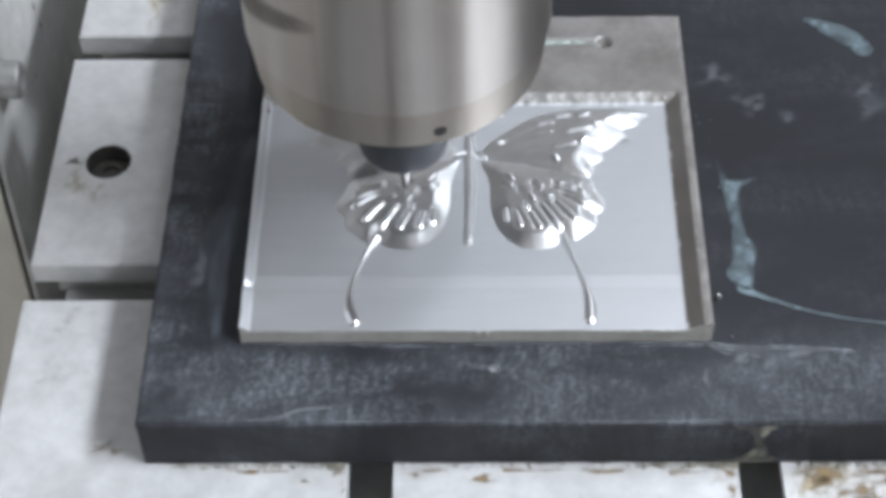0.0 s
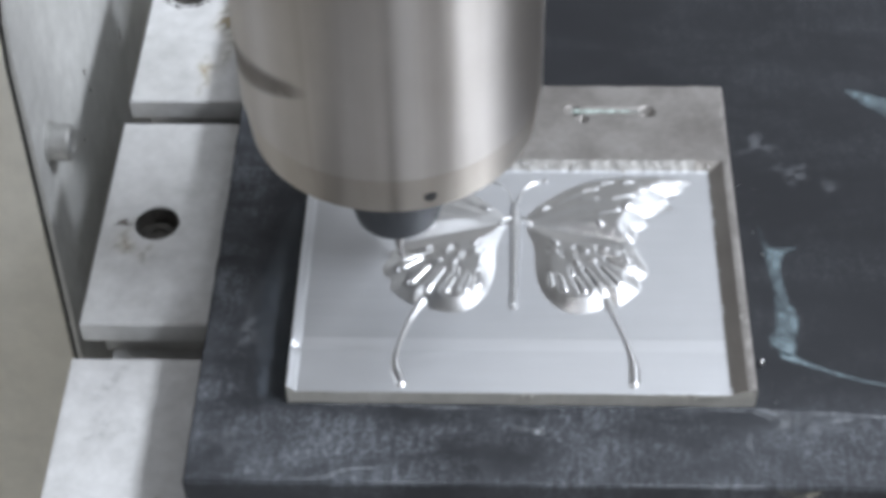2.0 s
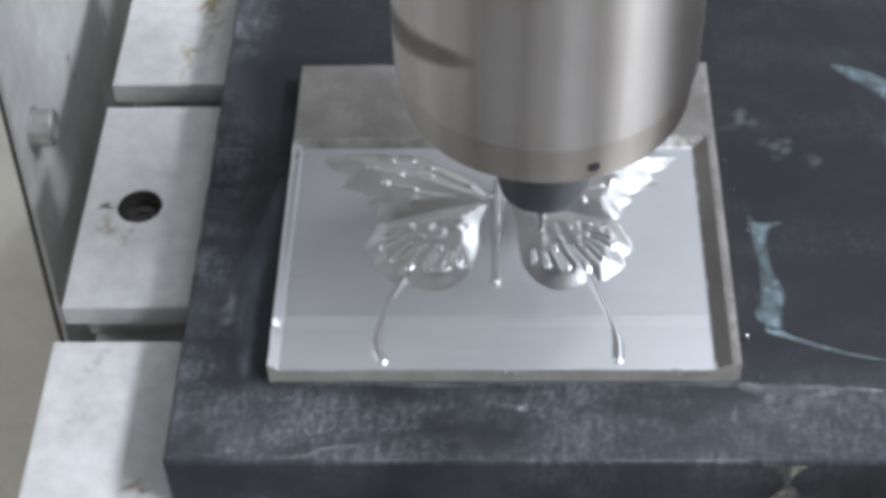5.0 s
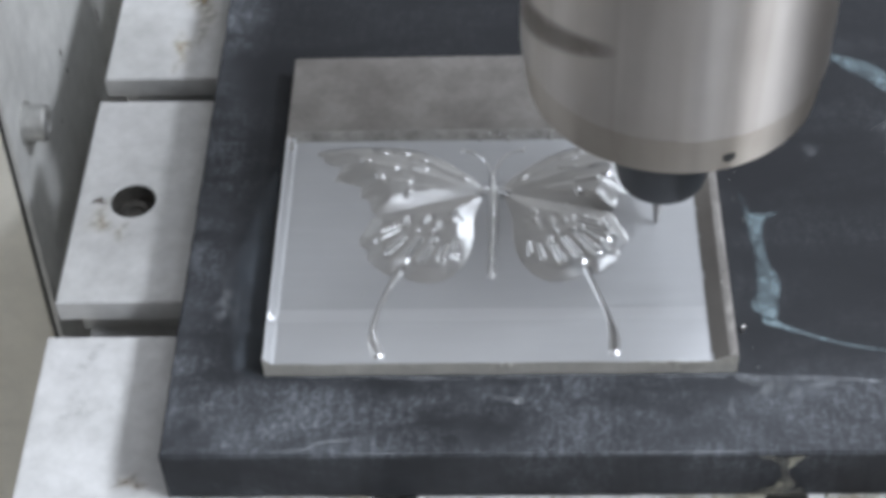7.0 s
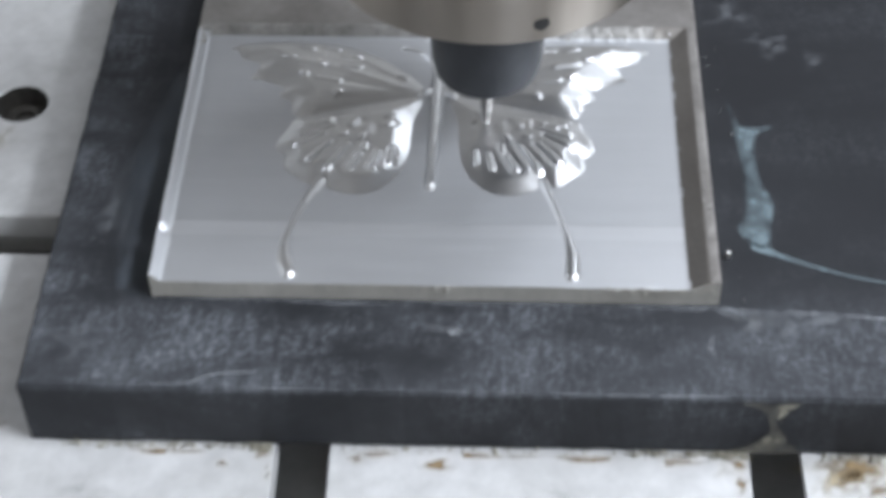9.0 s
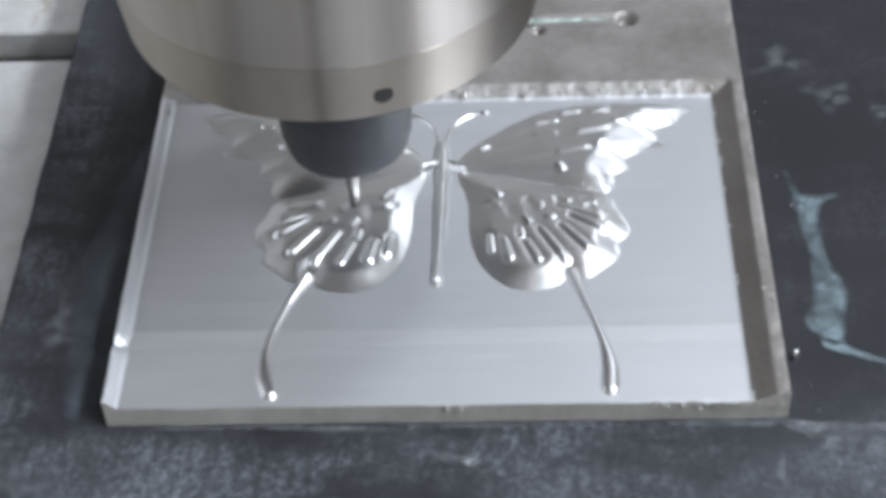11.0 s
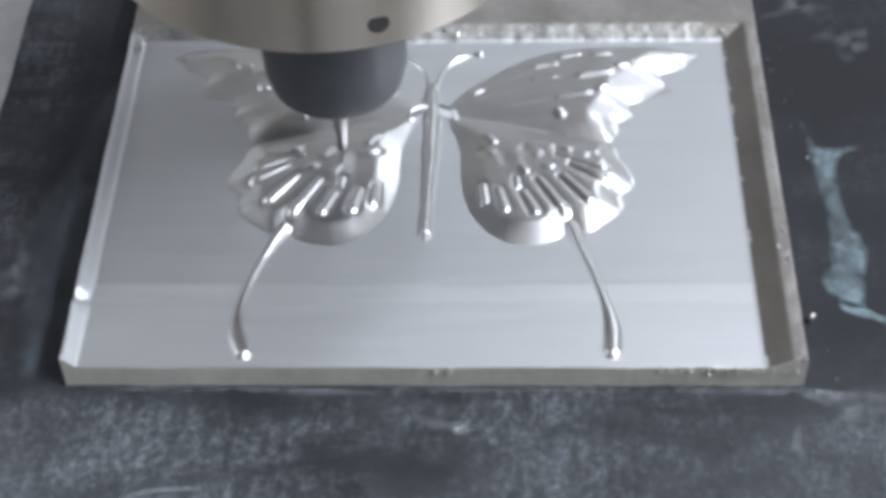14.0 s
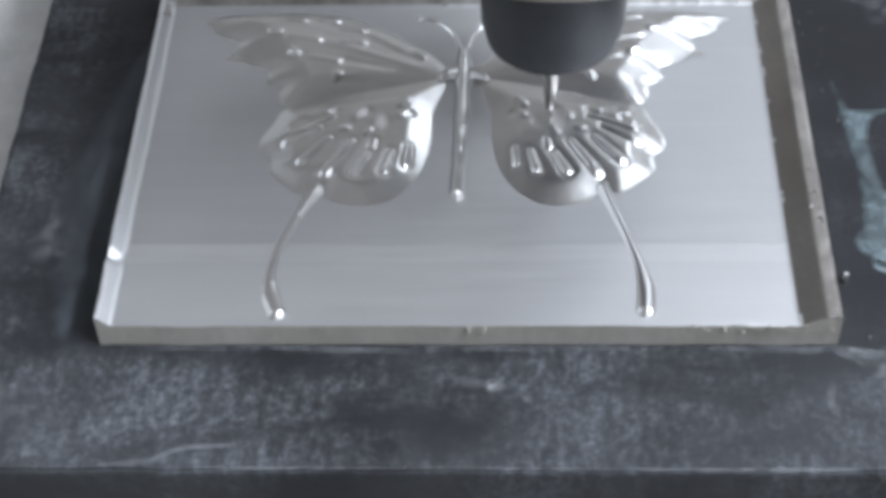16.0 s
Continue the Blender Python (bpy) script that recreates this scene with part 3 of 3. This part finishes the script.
def carved_plate():
    plate = new("aluminium_plate")
    tagged(plate, "aluminium plate with a milled butterfly relief on a black board", "metal plate")
    plate_slab(plate)
    for side in (1, -1):
        forewing(plate, side)
        hindwing(plate, side)
        rod("tail", plate, TAILS[side], [1.5, 0.9, 0.85, 1.15, 1.8, 1.9], [1.6, 0.8, 0.7, 0.75, 0.9, 1.3],
            "bright carved wing tail with a rounded end")
        rod("antenna", plate, mirrored([(64.6, 72.0), (66.0, 77.6), (69.2, 81.4), (72.0, 82.4), (73.3, 82.6)], side),
            [0.5, 0.45, 0.5, 0.5, 0.85], [0.9, 0.6, 0.6, 0.5, 1.0], "thin carved feeler with a knob end")
        rod("shoulder", plate, [(63.7, 65.6), (CX + side * 2.6, 65.4), (CX + side * 4.4, 64.2)], [0.8, 1.1, 0.8], [1.6, 2.0, 1.7], "rounded carved shoulder knob")
    rod("head", plate, [(63.5, 69.2), (63.5, 71.2)], [1.35, 1.2], [2.3, 1.9], "rounded carved butterfly head")
    rod("abdomen", plate, [(63.4, 72.4), (63.7, 66.0), (63.5, 50.0), (63.2, 40.0), (63.0, 31.8)],
        [0.9, 1.8, 1.45, 1.15, 1.3], [1.6, 2.3, 1.8, 1.4, 1.6], "carved butterfly body with a tapering end", 0.05)
    return plate


carved_plate()


# ---- dried coolant and dust on the board ----
def flat_patch(name, loop, mat, label, z=0.1, soft=4.6, seed=5, category="stain", upright=None, step=0.5, side=None):
    """A thin uneven film lying on the board or, with upright, on a front face at that y; it thins out towards its outline."""
    line = curve(loop, steps=5)
    x, y = grid_for(line, step, 0.5)
    depth = inside_depth(x, y, line)
    keep = depth > 0
    h = np.full(x.shape, float(z))
    if side is not None:
        ob = sheet(name, np.full(x.shape, float(side)), x, y, keep, [mat], None)
    elif upright is None:
        ob = sheet(name, x, y, h, keep, [mat], None)
    else:
        ob = sheet(name, x, np.full(x.shape, float(upright)), y, keep, [mat], None)
    fade = ob.data.attributes.new("fade", "FLOAT", "POINT")
    fade.data.foreach_set("value", smoothstep(0, soft, depth + 0.5 * soft * np.clip(ripple(x, y, 5, seed), -1, 0))[keep].astype(np.float32))
    return tagged(ob, label, category)


def ribbon(points, widths):
    """The outline of a band along a line."""
    p = np.array(points, float)
    t = np.gradient(p, axis=0)
    n = np.stack([-t[:, 1], t[:, 0]], -1) / np.linalg.norm(t, axis=1)[:, None]
    w = np.array(widths, float)[:, None] / 2
    return np.concatenate([p + n * w, (p - n * w)[::-1]])


flat_patch("coolant_stain", [(136.6, 73.0), (139.4, 63.5), (141.5, 60.4), (149.0, 60.3), (144.0, 55.0), (143.2, 47.0), (144.0, 40.0), (146.2, 33.2),
                             (145.0, 25.0), (143.6, 17.6), (138.5, 18.6), (135.6, 24.4), (138.0, 30.0), (138.6, 42.0), (137.6, 55.0)],
           TEAL, "pale teal dried coolant film on the board", soft=1.6)
flat_patch("coolant_stain", ribbon([(139.5, 18.6), (147.4, 14.6), (160.9, 9.4), (179, 5.8), (200, 3.5)], [3.0, 2.2, 1.6, 1.4, 1.0]),
           TEAL, "thin pale teal dried coolant run on the board", seed=8, soft=0.6, step=0.3)
flat_patch("coolant_stain", [(170, 131), (175.8, 122.4), (182.2, 117.0), (188.0, 111.0), (192.5, 115.5), (188, 124), (180.8, 129.0)],
           TEAL, "pale teal dried coolant film on the board", seed=11, soft=2.0)


def blot(px, py, w, l, number):
    """An uneven rounded outline."""
    return [(px + w * (0.8 + 0.3 * math.sin(5 * a + number)) * math.cos(a), py + l * (0.8 + 0.3 * math.cos(3 * a + number)) * math.sin(a))
            for a in np.linspace(0, 6.283, 14, endpoint=False)]


for number, (px, py, w, l) in enumerate([(141, -4.5, 12, 5), (147, -7.5, 9, 4), (154, -5, 14, 3.5), (127.6, -13.0, 2.6, 6),
                                         (-16, -12, 9, 10), (150.8, 92.6, 9, 8), (160.5, 86.0, 5, 6),
                                         (188.0, 92.0, 9, 12), (140, 104, 9, 8), (-12.0, 30.0, 8, 26)]):
    flat_patch("dust_smudge", blot(px, py, w, l, number), CHALK, "pale chalky dust smudge on the black board", seed=20 + number, soft=min(w, l) * 0.8)
flat_patch("dust_film", [(-0.4, 92), (-3.4, 84), (-7.5, 72), (-10.5, 58), (-13.6, 44), (-14.4, 30), (-12.0, 14), (-9.0, 0), (-0.4, 2), (-0.4, 50)], HAZE,
           "thin grey dust film beside the plate", seed=160, soft=3.2)
for px, py, w, l in ((66.5, -8.6, 5.0, 2.6), (70.5, -9.6, 5.5, 2.4), (133.5, -4.0, 5.0, 3.0), (139.5, -5.5, 8.0, 3.6)):
    flat_patch("dust_smudge", blot(px, py, w, l, 7), SMUDGE, "bright chalky smudge on the black board", seed=170, soft=l * 0.9, step=0.3)
flat_patch("dust_smudge", ribbon([(4, -26.0), (12, -25.2), (17, -22.9), (26, -22.0)], [1.2, 2.2, 1.8, 1.2]), CHALK,
           "pale scratch along the board edge", seed=41, soft=0.7, step=0.3)
flat_patch("dust_smudge", ribbon([(24, -26.7), (60, -26.6), (100, -26.8), (128, -26.7)], [1.0, 0.9, 1.2, 1.4]), CHALK, "pale wear along the board edge", seed=42,
           soft=0.5, step=0.3)
for number, (px, py, w, l) in enumerate([(163, -31, 16, 4.5), (160, -34, 8, 3), (168, -37, 12, 3.5), (182, -33, 14, 6), (155, -30, 5, 3), (134, -30.0, 5, 3.0), (134.5, -36, 2, 4), (27, -29.8, 3.4, 2.4), (28.4, -35, 1.2, 4),
                                         (66, -32.4, 6, 2.5), (48, -30.5, 3, 2), (100, -29.5, 12, 1.6), (5, -29.6, 14, 1.4), (122, -30, 8, 2), (18, -33, 3, 1.4),
                                         (-38, -22, 7, 4), (152.5, -29.5, 4, 2.0), (176, -29.6, 16, 1.8), (80, -29.2, 18, 1.2), (54, -29.3, 8, 1.4), (171, -40, 13, 3.0)]):
    flat_patch("rust_stain", blot(px, py, w, l, number), RUST, "brown rust bloom on the pale table", z=-19.5, seed=60 + number, soft=min(w, l) * 0.7)
for number, (px, py, w, l) in enumerate([(100, -45, 26, 12), (-10, -50, 30, 14), (-55, 10, 12, 24), (165, -36, 16, 8)]):
    flat_patch("grey_scuff", blot(px, py, w, l, number), SCUFF, "grey scuffing on the pale table", z=-19.53, seed=80 + number, soft=min(w, l) * 0.8)
flat_patch("patina_stain", ribbon([(82, 112.4), (90, 112.6), (98, 112.6), (103, 112.4)], [2.6, 2.2, 2.0, 1.4]), PATINA,
           "pale green residue in the plate slot", z=RIM - 0.52, soft=0.6, seed=95, step=0.3)
for number, (py, pz, w, l) in enumerate([(188, -45, 2.0, 5.0), (190, -56, 1.6, 4.0), (243, -72, 2.2, 7.0), (170, -62, 1.2, 3.0)]):
    flat_patch("dark_scuff", blot(py, pz, w, l, number), DARK_FILM, "dark scuff on the grey upright", side=-97.9, soft=1.0, seed=120 + number, step=0.3)
for number, (px, py, w, l) in enumerate([(-62, 79, 6, 11), (-55, 74, 6, 6), (-39, 185, 9, 28), (-45, 160, 6, 14), (163, -33, 22, 8), (132, -31, 6, 6), (184, -34, 16, 10)]):
    flat_patch("oil_stain", blot(px, py, w, l, number + 3), STAIN, "faint brown oil stain on the pale table", z=-19.54, seed=140 + number, soft=min(w, l) * 0.9)
flat_patch("residue_line", ribbon([(6, -0.9), (30, -1.0), (52, -1.3), (80, -1.0), (104, -1.1), (129, -1.2)], [1.6, 2.6, 3.2, 2.4, 2.8, 3.0]), CHALK,
           "pale dried residue along the foot of the plate", seed=150, soft=2.2, step=0.3)
flat_patch("residue_line", ribbon([(129.5, -1.5), (134, -2.6), (141, -3.2), (152, -2.4), (168, -3.6)], [2.4, 3.6, 3.6, 2.4, 1.4]), CHALK,
           "pale dried residue running off the plate corner", seed=151, soft=0.6, step=0.3)
flat_patch("hole_smear", blot(-63.5, 86.8, 4.5, 2.6, 2), DARK_FILM, "dark oily smear beside a table hole", z=-19.52, soft=1.6, seed=131, step=0.3)
# Adhesive that has run down the front of the board over a joint.
glue_shape = [(129.8, -0.3), (137, -0.2), (146, -0.2), (143.3, -4.9), (142.5, -8.8), (144.2, -12.0), (147.6, -17.0), (149.2, -19.3), (139, -19.3), (128.0, -19.3),
              (134.1, -16.2), (138.4, -13.2), (139.7, -9.0), (138.9, -6.0), (136.0, -2.6)]
flat_patch("adhesive_run", glue_shape, GLUE_FILM, "yellowed adhesive run on the board front", upright=-27.75, soft=1.1, seed=90, step=0.25, category="adhesive")


def crumbs(name, count, place, size, mat, label, category, seed):
    """Loose crumbs, too many to count, joined into one mesh."""
    rng = random.Random(seed)
    bm = bmesh.new()
    for _ in range(count):
        x, y, z = place(rng)
        r = size * (0.4 + rng.random() ** 2)
        made = bmesh.ops.create_icosphere(bm, subdivisions=1, radius=r * MM)["verts"]
        turn = Euler((rng.random() * 6, rng.random() * 6, rng.random() * 6)).to_matrix()
        stretch = Vector((1 + rng.random(), 0.6 + 0.5 * rng.random(), 0.5))
        for v in made:
            v.co = turn @ Vector(a * b for a, b in zip(v.co, stretch)) + Vector((x, y, z + 0.4 * r)) * MM
    return tagged(part(name, bm, mat), label, category, kind="stuff")


crumbs("edge_grime", 800, lambda r: (r.choice((r.uniform(-20, 28), r.uniform(44, 135), r.uniform(110, 136), r.uniform(129, 136.5), r.uniform(24, 29), r.uniform(152, 190))), -27.6 - 1.5 * r.random() ** 2, -19.7 + 0.8 * r.random() ** 2), 0.42, GLUE,
       "yellowish grime along the foot of the board", "grime", 3)
crumbs("swarf", 14, lambda r: (r.uniform(131, 138), r.uniform(-4, 90), 0.0), 0.22, CHIPS, "tiny bright aluminium chips on the board", "swarf", 5)
chip = crumbs("swarf", 3, lambda r: (133.2 + 0.4 * r.random(), 14.0 + 1.2 * r.random(), 0.1), 1.1, CHIPS, "bright aluminium chip beside the plate", "swarf", 6)
crumbs("step_burr", 34, lambda r: (r.uniform(60, 126), r.uniform(86.2, 89.6), 6.6), 0.32, CHIPS, "bright torn burrs along the milled step", "burrs", 7)
crumbs("edge_burr", 9, lambda r: (r.uniform(65.5, 68.5), -0.2 - 0.2 * r.random(), r.uniform(3.4, 5.0)), 0.5, EDGE,
       "small torn nick on the plate front edge", "burrs", 15)
crumbs("edge_burr", 70, lambda r: (r.uniform(104, 129.5), -0.15 - 0.2 * r.random(), r.uniform(3.6, 4.8)), 0.32, EDGE,
       "torn burr along the plate front edge", "burrs", 12)
crumbs("edge_burr", 200, lambda r: (127.9 + 1.9 * r.random(), 84 * r.random() ** 1.5, 6.8), 0.36, BURR_LIGHT, "ragged burr along the plate side", "burrs", 13)
crumbs("edge_burr", 24, lambda r: (0.2 + 0.5 * r.random(), r.uniform(8, 84), 6.7), 0.26, BURR_LIGHT, "ragged burr along the plate side", "burrs", 14)
crumbs("corner_burr", 16, lambda r: (r.uniform(0.6, 2.6), r.uniform(80, 89), 6.3 + 0.6 * r.random()), 0.55, EDGE, "bright torn burr in the pocket corner", "burrs", 16)
crumbs("hole_grime", 40, lambda r: (-56.8 + 8.2 * math.cos(a := r.uniform(3.3, 6.1)) * (1 + 0.3 * r.random()), 205.0 + 8.2 * math.sin(a) * (1 + 0.25 * r.random()), -19.6), 0.5,
       HOLE, "dark oily grime round a table hole", "grime", 8)


# ---- spindle ----
def spindle():
    head = new("spindle")
    tagged(head, "turned steel milling spindle with a black collet nut", "spindle")
    part("housing", lathe(bmesh.new(), [(39.8, 76.9), (40.2, 77.1), (40.2, 300)], 128), STEEL, head, smooth=False)
    ring = part("nose_ring", lathe(bmesh.new(), [(16, 63.6), (37.8, 63.6), (38.5, 64.3), (39.9, 76.6), (39.7, 76.9)], 128), RING, head, "duller ground steel ring")
    a = math.atan2(-37.6, 11.6)
    # Shallow black disc; its colour stands in for the shade inside a hole.
    hole = part("vent_hole", lathe(bmesh.new(), [(1.75, -1.0), (1.75, 0.15), (1.3, 0.2)], 24), SEAL, ring, "small black disc painted as a shaded round hole")
    hole.matrix_basis = pose(39.0 * math.cos(a) * MM, 39.0 * math.sin(a) * MM, 69.0 * MM, 90, 0, math.degrees(a) + 90)
    nut = part("collet_nut", lathe(bmesh.new(), [(10.6, 25.0), (12.3, 25.6), (13.2, 29.5), (13.8, 44.0), (13.8, 66.0)], 64), NUT, head, "black collet nut, blurred by its spin", smooth=False)
    part("cutter", lathe(bmesh.new(), [(0.4, 5.6), (0.8, 6.2), (1.5, 13.0), (1.55, 30.0)], 24), CARBIDE, nut, "slim carbide engraving cutter")
    # A dark brown mark curving round the left of the housing, narrowing rightwards.
    bm = bmesh.new()
    rows = []
    for k in range(41):
        u = k / 40
        a, z, w = radians(-86 + 60 * u), 91.5 + 11.0 * u, 5.4 * (1 - u) ** 0.5 + 1.1
        rows.append([bm.verts.new((40.26 * math.sin(a) * MM, -40.26 * math.cos(a) * MM, (z + w * v) * MM)) for v in (-1, -0.5, 0, 0.5, 1)])
    for a, b in zip(rows, rows[1:]):
        for k in range(4):
            bm.faces.new((a[k], b[k], b[k + 1], a[k + 1]))
    smear = part("oil_smear", bm, DARK_FILM, head, "dark brown curved mark")
    fade = smear.data.attributes.new("fade", "FLOAT", "POINT")
    fade.data.foreach_set("value", [(0.0, 0.9, 1.0, 1.0, 0.3)[k % 5] * min(1, (205 - k) / 40) * 0.55 for k in range(205)])
    for ob in head.children_recursive:
        ob.data.shade_smooth()
        ob.data.set_sharp_from_angle(angle=0.6)
    return head


SPINDLE = spindle()


# ---- what moves ----
def motions():
    travel = [(0.0, 44.1), (0.5, 38.0), (1.0, 28.3), (1.1, 24.6), (1.2, 19.0), (1.3, 11.6), (1.4, 4.2), (1.5, 1.7), (1.6, 4.4), (1.7, 10.5), (1.8, 17.3),
              (1.9, 24.0), (2.0, 29.0), (2.5, 38.0), (3.0, 44.7), (3.5, 50.5), (4.0, 58.8), (4.5, 68.0), (5.0, 75.8),
              (5.2, 78.6), (5.6, 84.0), (6.1, 92.0), (6.4, 101.0), (6.6, 112.0), (6.75, 117.0), (6.9, 114.0), (7.1, 107.5), (7.3, 101.2),
              (7.5, 93.8), (8.0, 86.3), (8.5, 80.9), (9.0, 75.6), (9.2, 72.6), (10.3, 55.5), (11.3, 39.3), (11.5, 35.5), (12.0, 24.7), (12.1, 17.5),
              (12.2, 9.0), (12.3, 3.2), (12.4, 1.8), (12.5, 5.0), (12.6, 11.0), (12.7, 19.0), (12.8, 26.0), (13.0, 32.4), (13.5, 39.1),
              (14.0, 46.0), (14.5, 52.5), (15.0, 61.8), (15.5, 73.0), (16.0, 80.2)]
    feed = [(0.0, 51.9), (0.5, 51.6), (1.0, 50.1), (1.5, 49.6), (2.0, 50.9), (2.5, 52.5), (3.0, 52.3), (3.5, 51.2), (4.0, 49.5), (4.5, 49.5), (5.0, 51.8),
            (7.3, 51.5), (7.5, 53.2), (8.0, 53.7), (8.5, 54.0), (9.0, 52.8), (9.2, 52.6), (11.3, 53.4), (11.5, 53.6), (12.0, 50.4), (12.5, 50.4), (13.0, 52.4),
            (13.5, 54.0), (14.0, 53.5), (14.5, 52.4), (15.0, 51.2), (15.5, 52.5), (16.0, 54.2)]
    ft, fy = zip(*feed)
    walk(SPINDLE, [(t, pose((x + 0.4) * MM, float(np.interp(t, ft, fy)) * MM, 0, 0, 0.4, 0)) for t, x in travel])


motions()
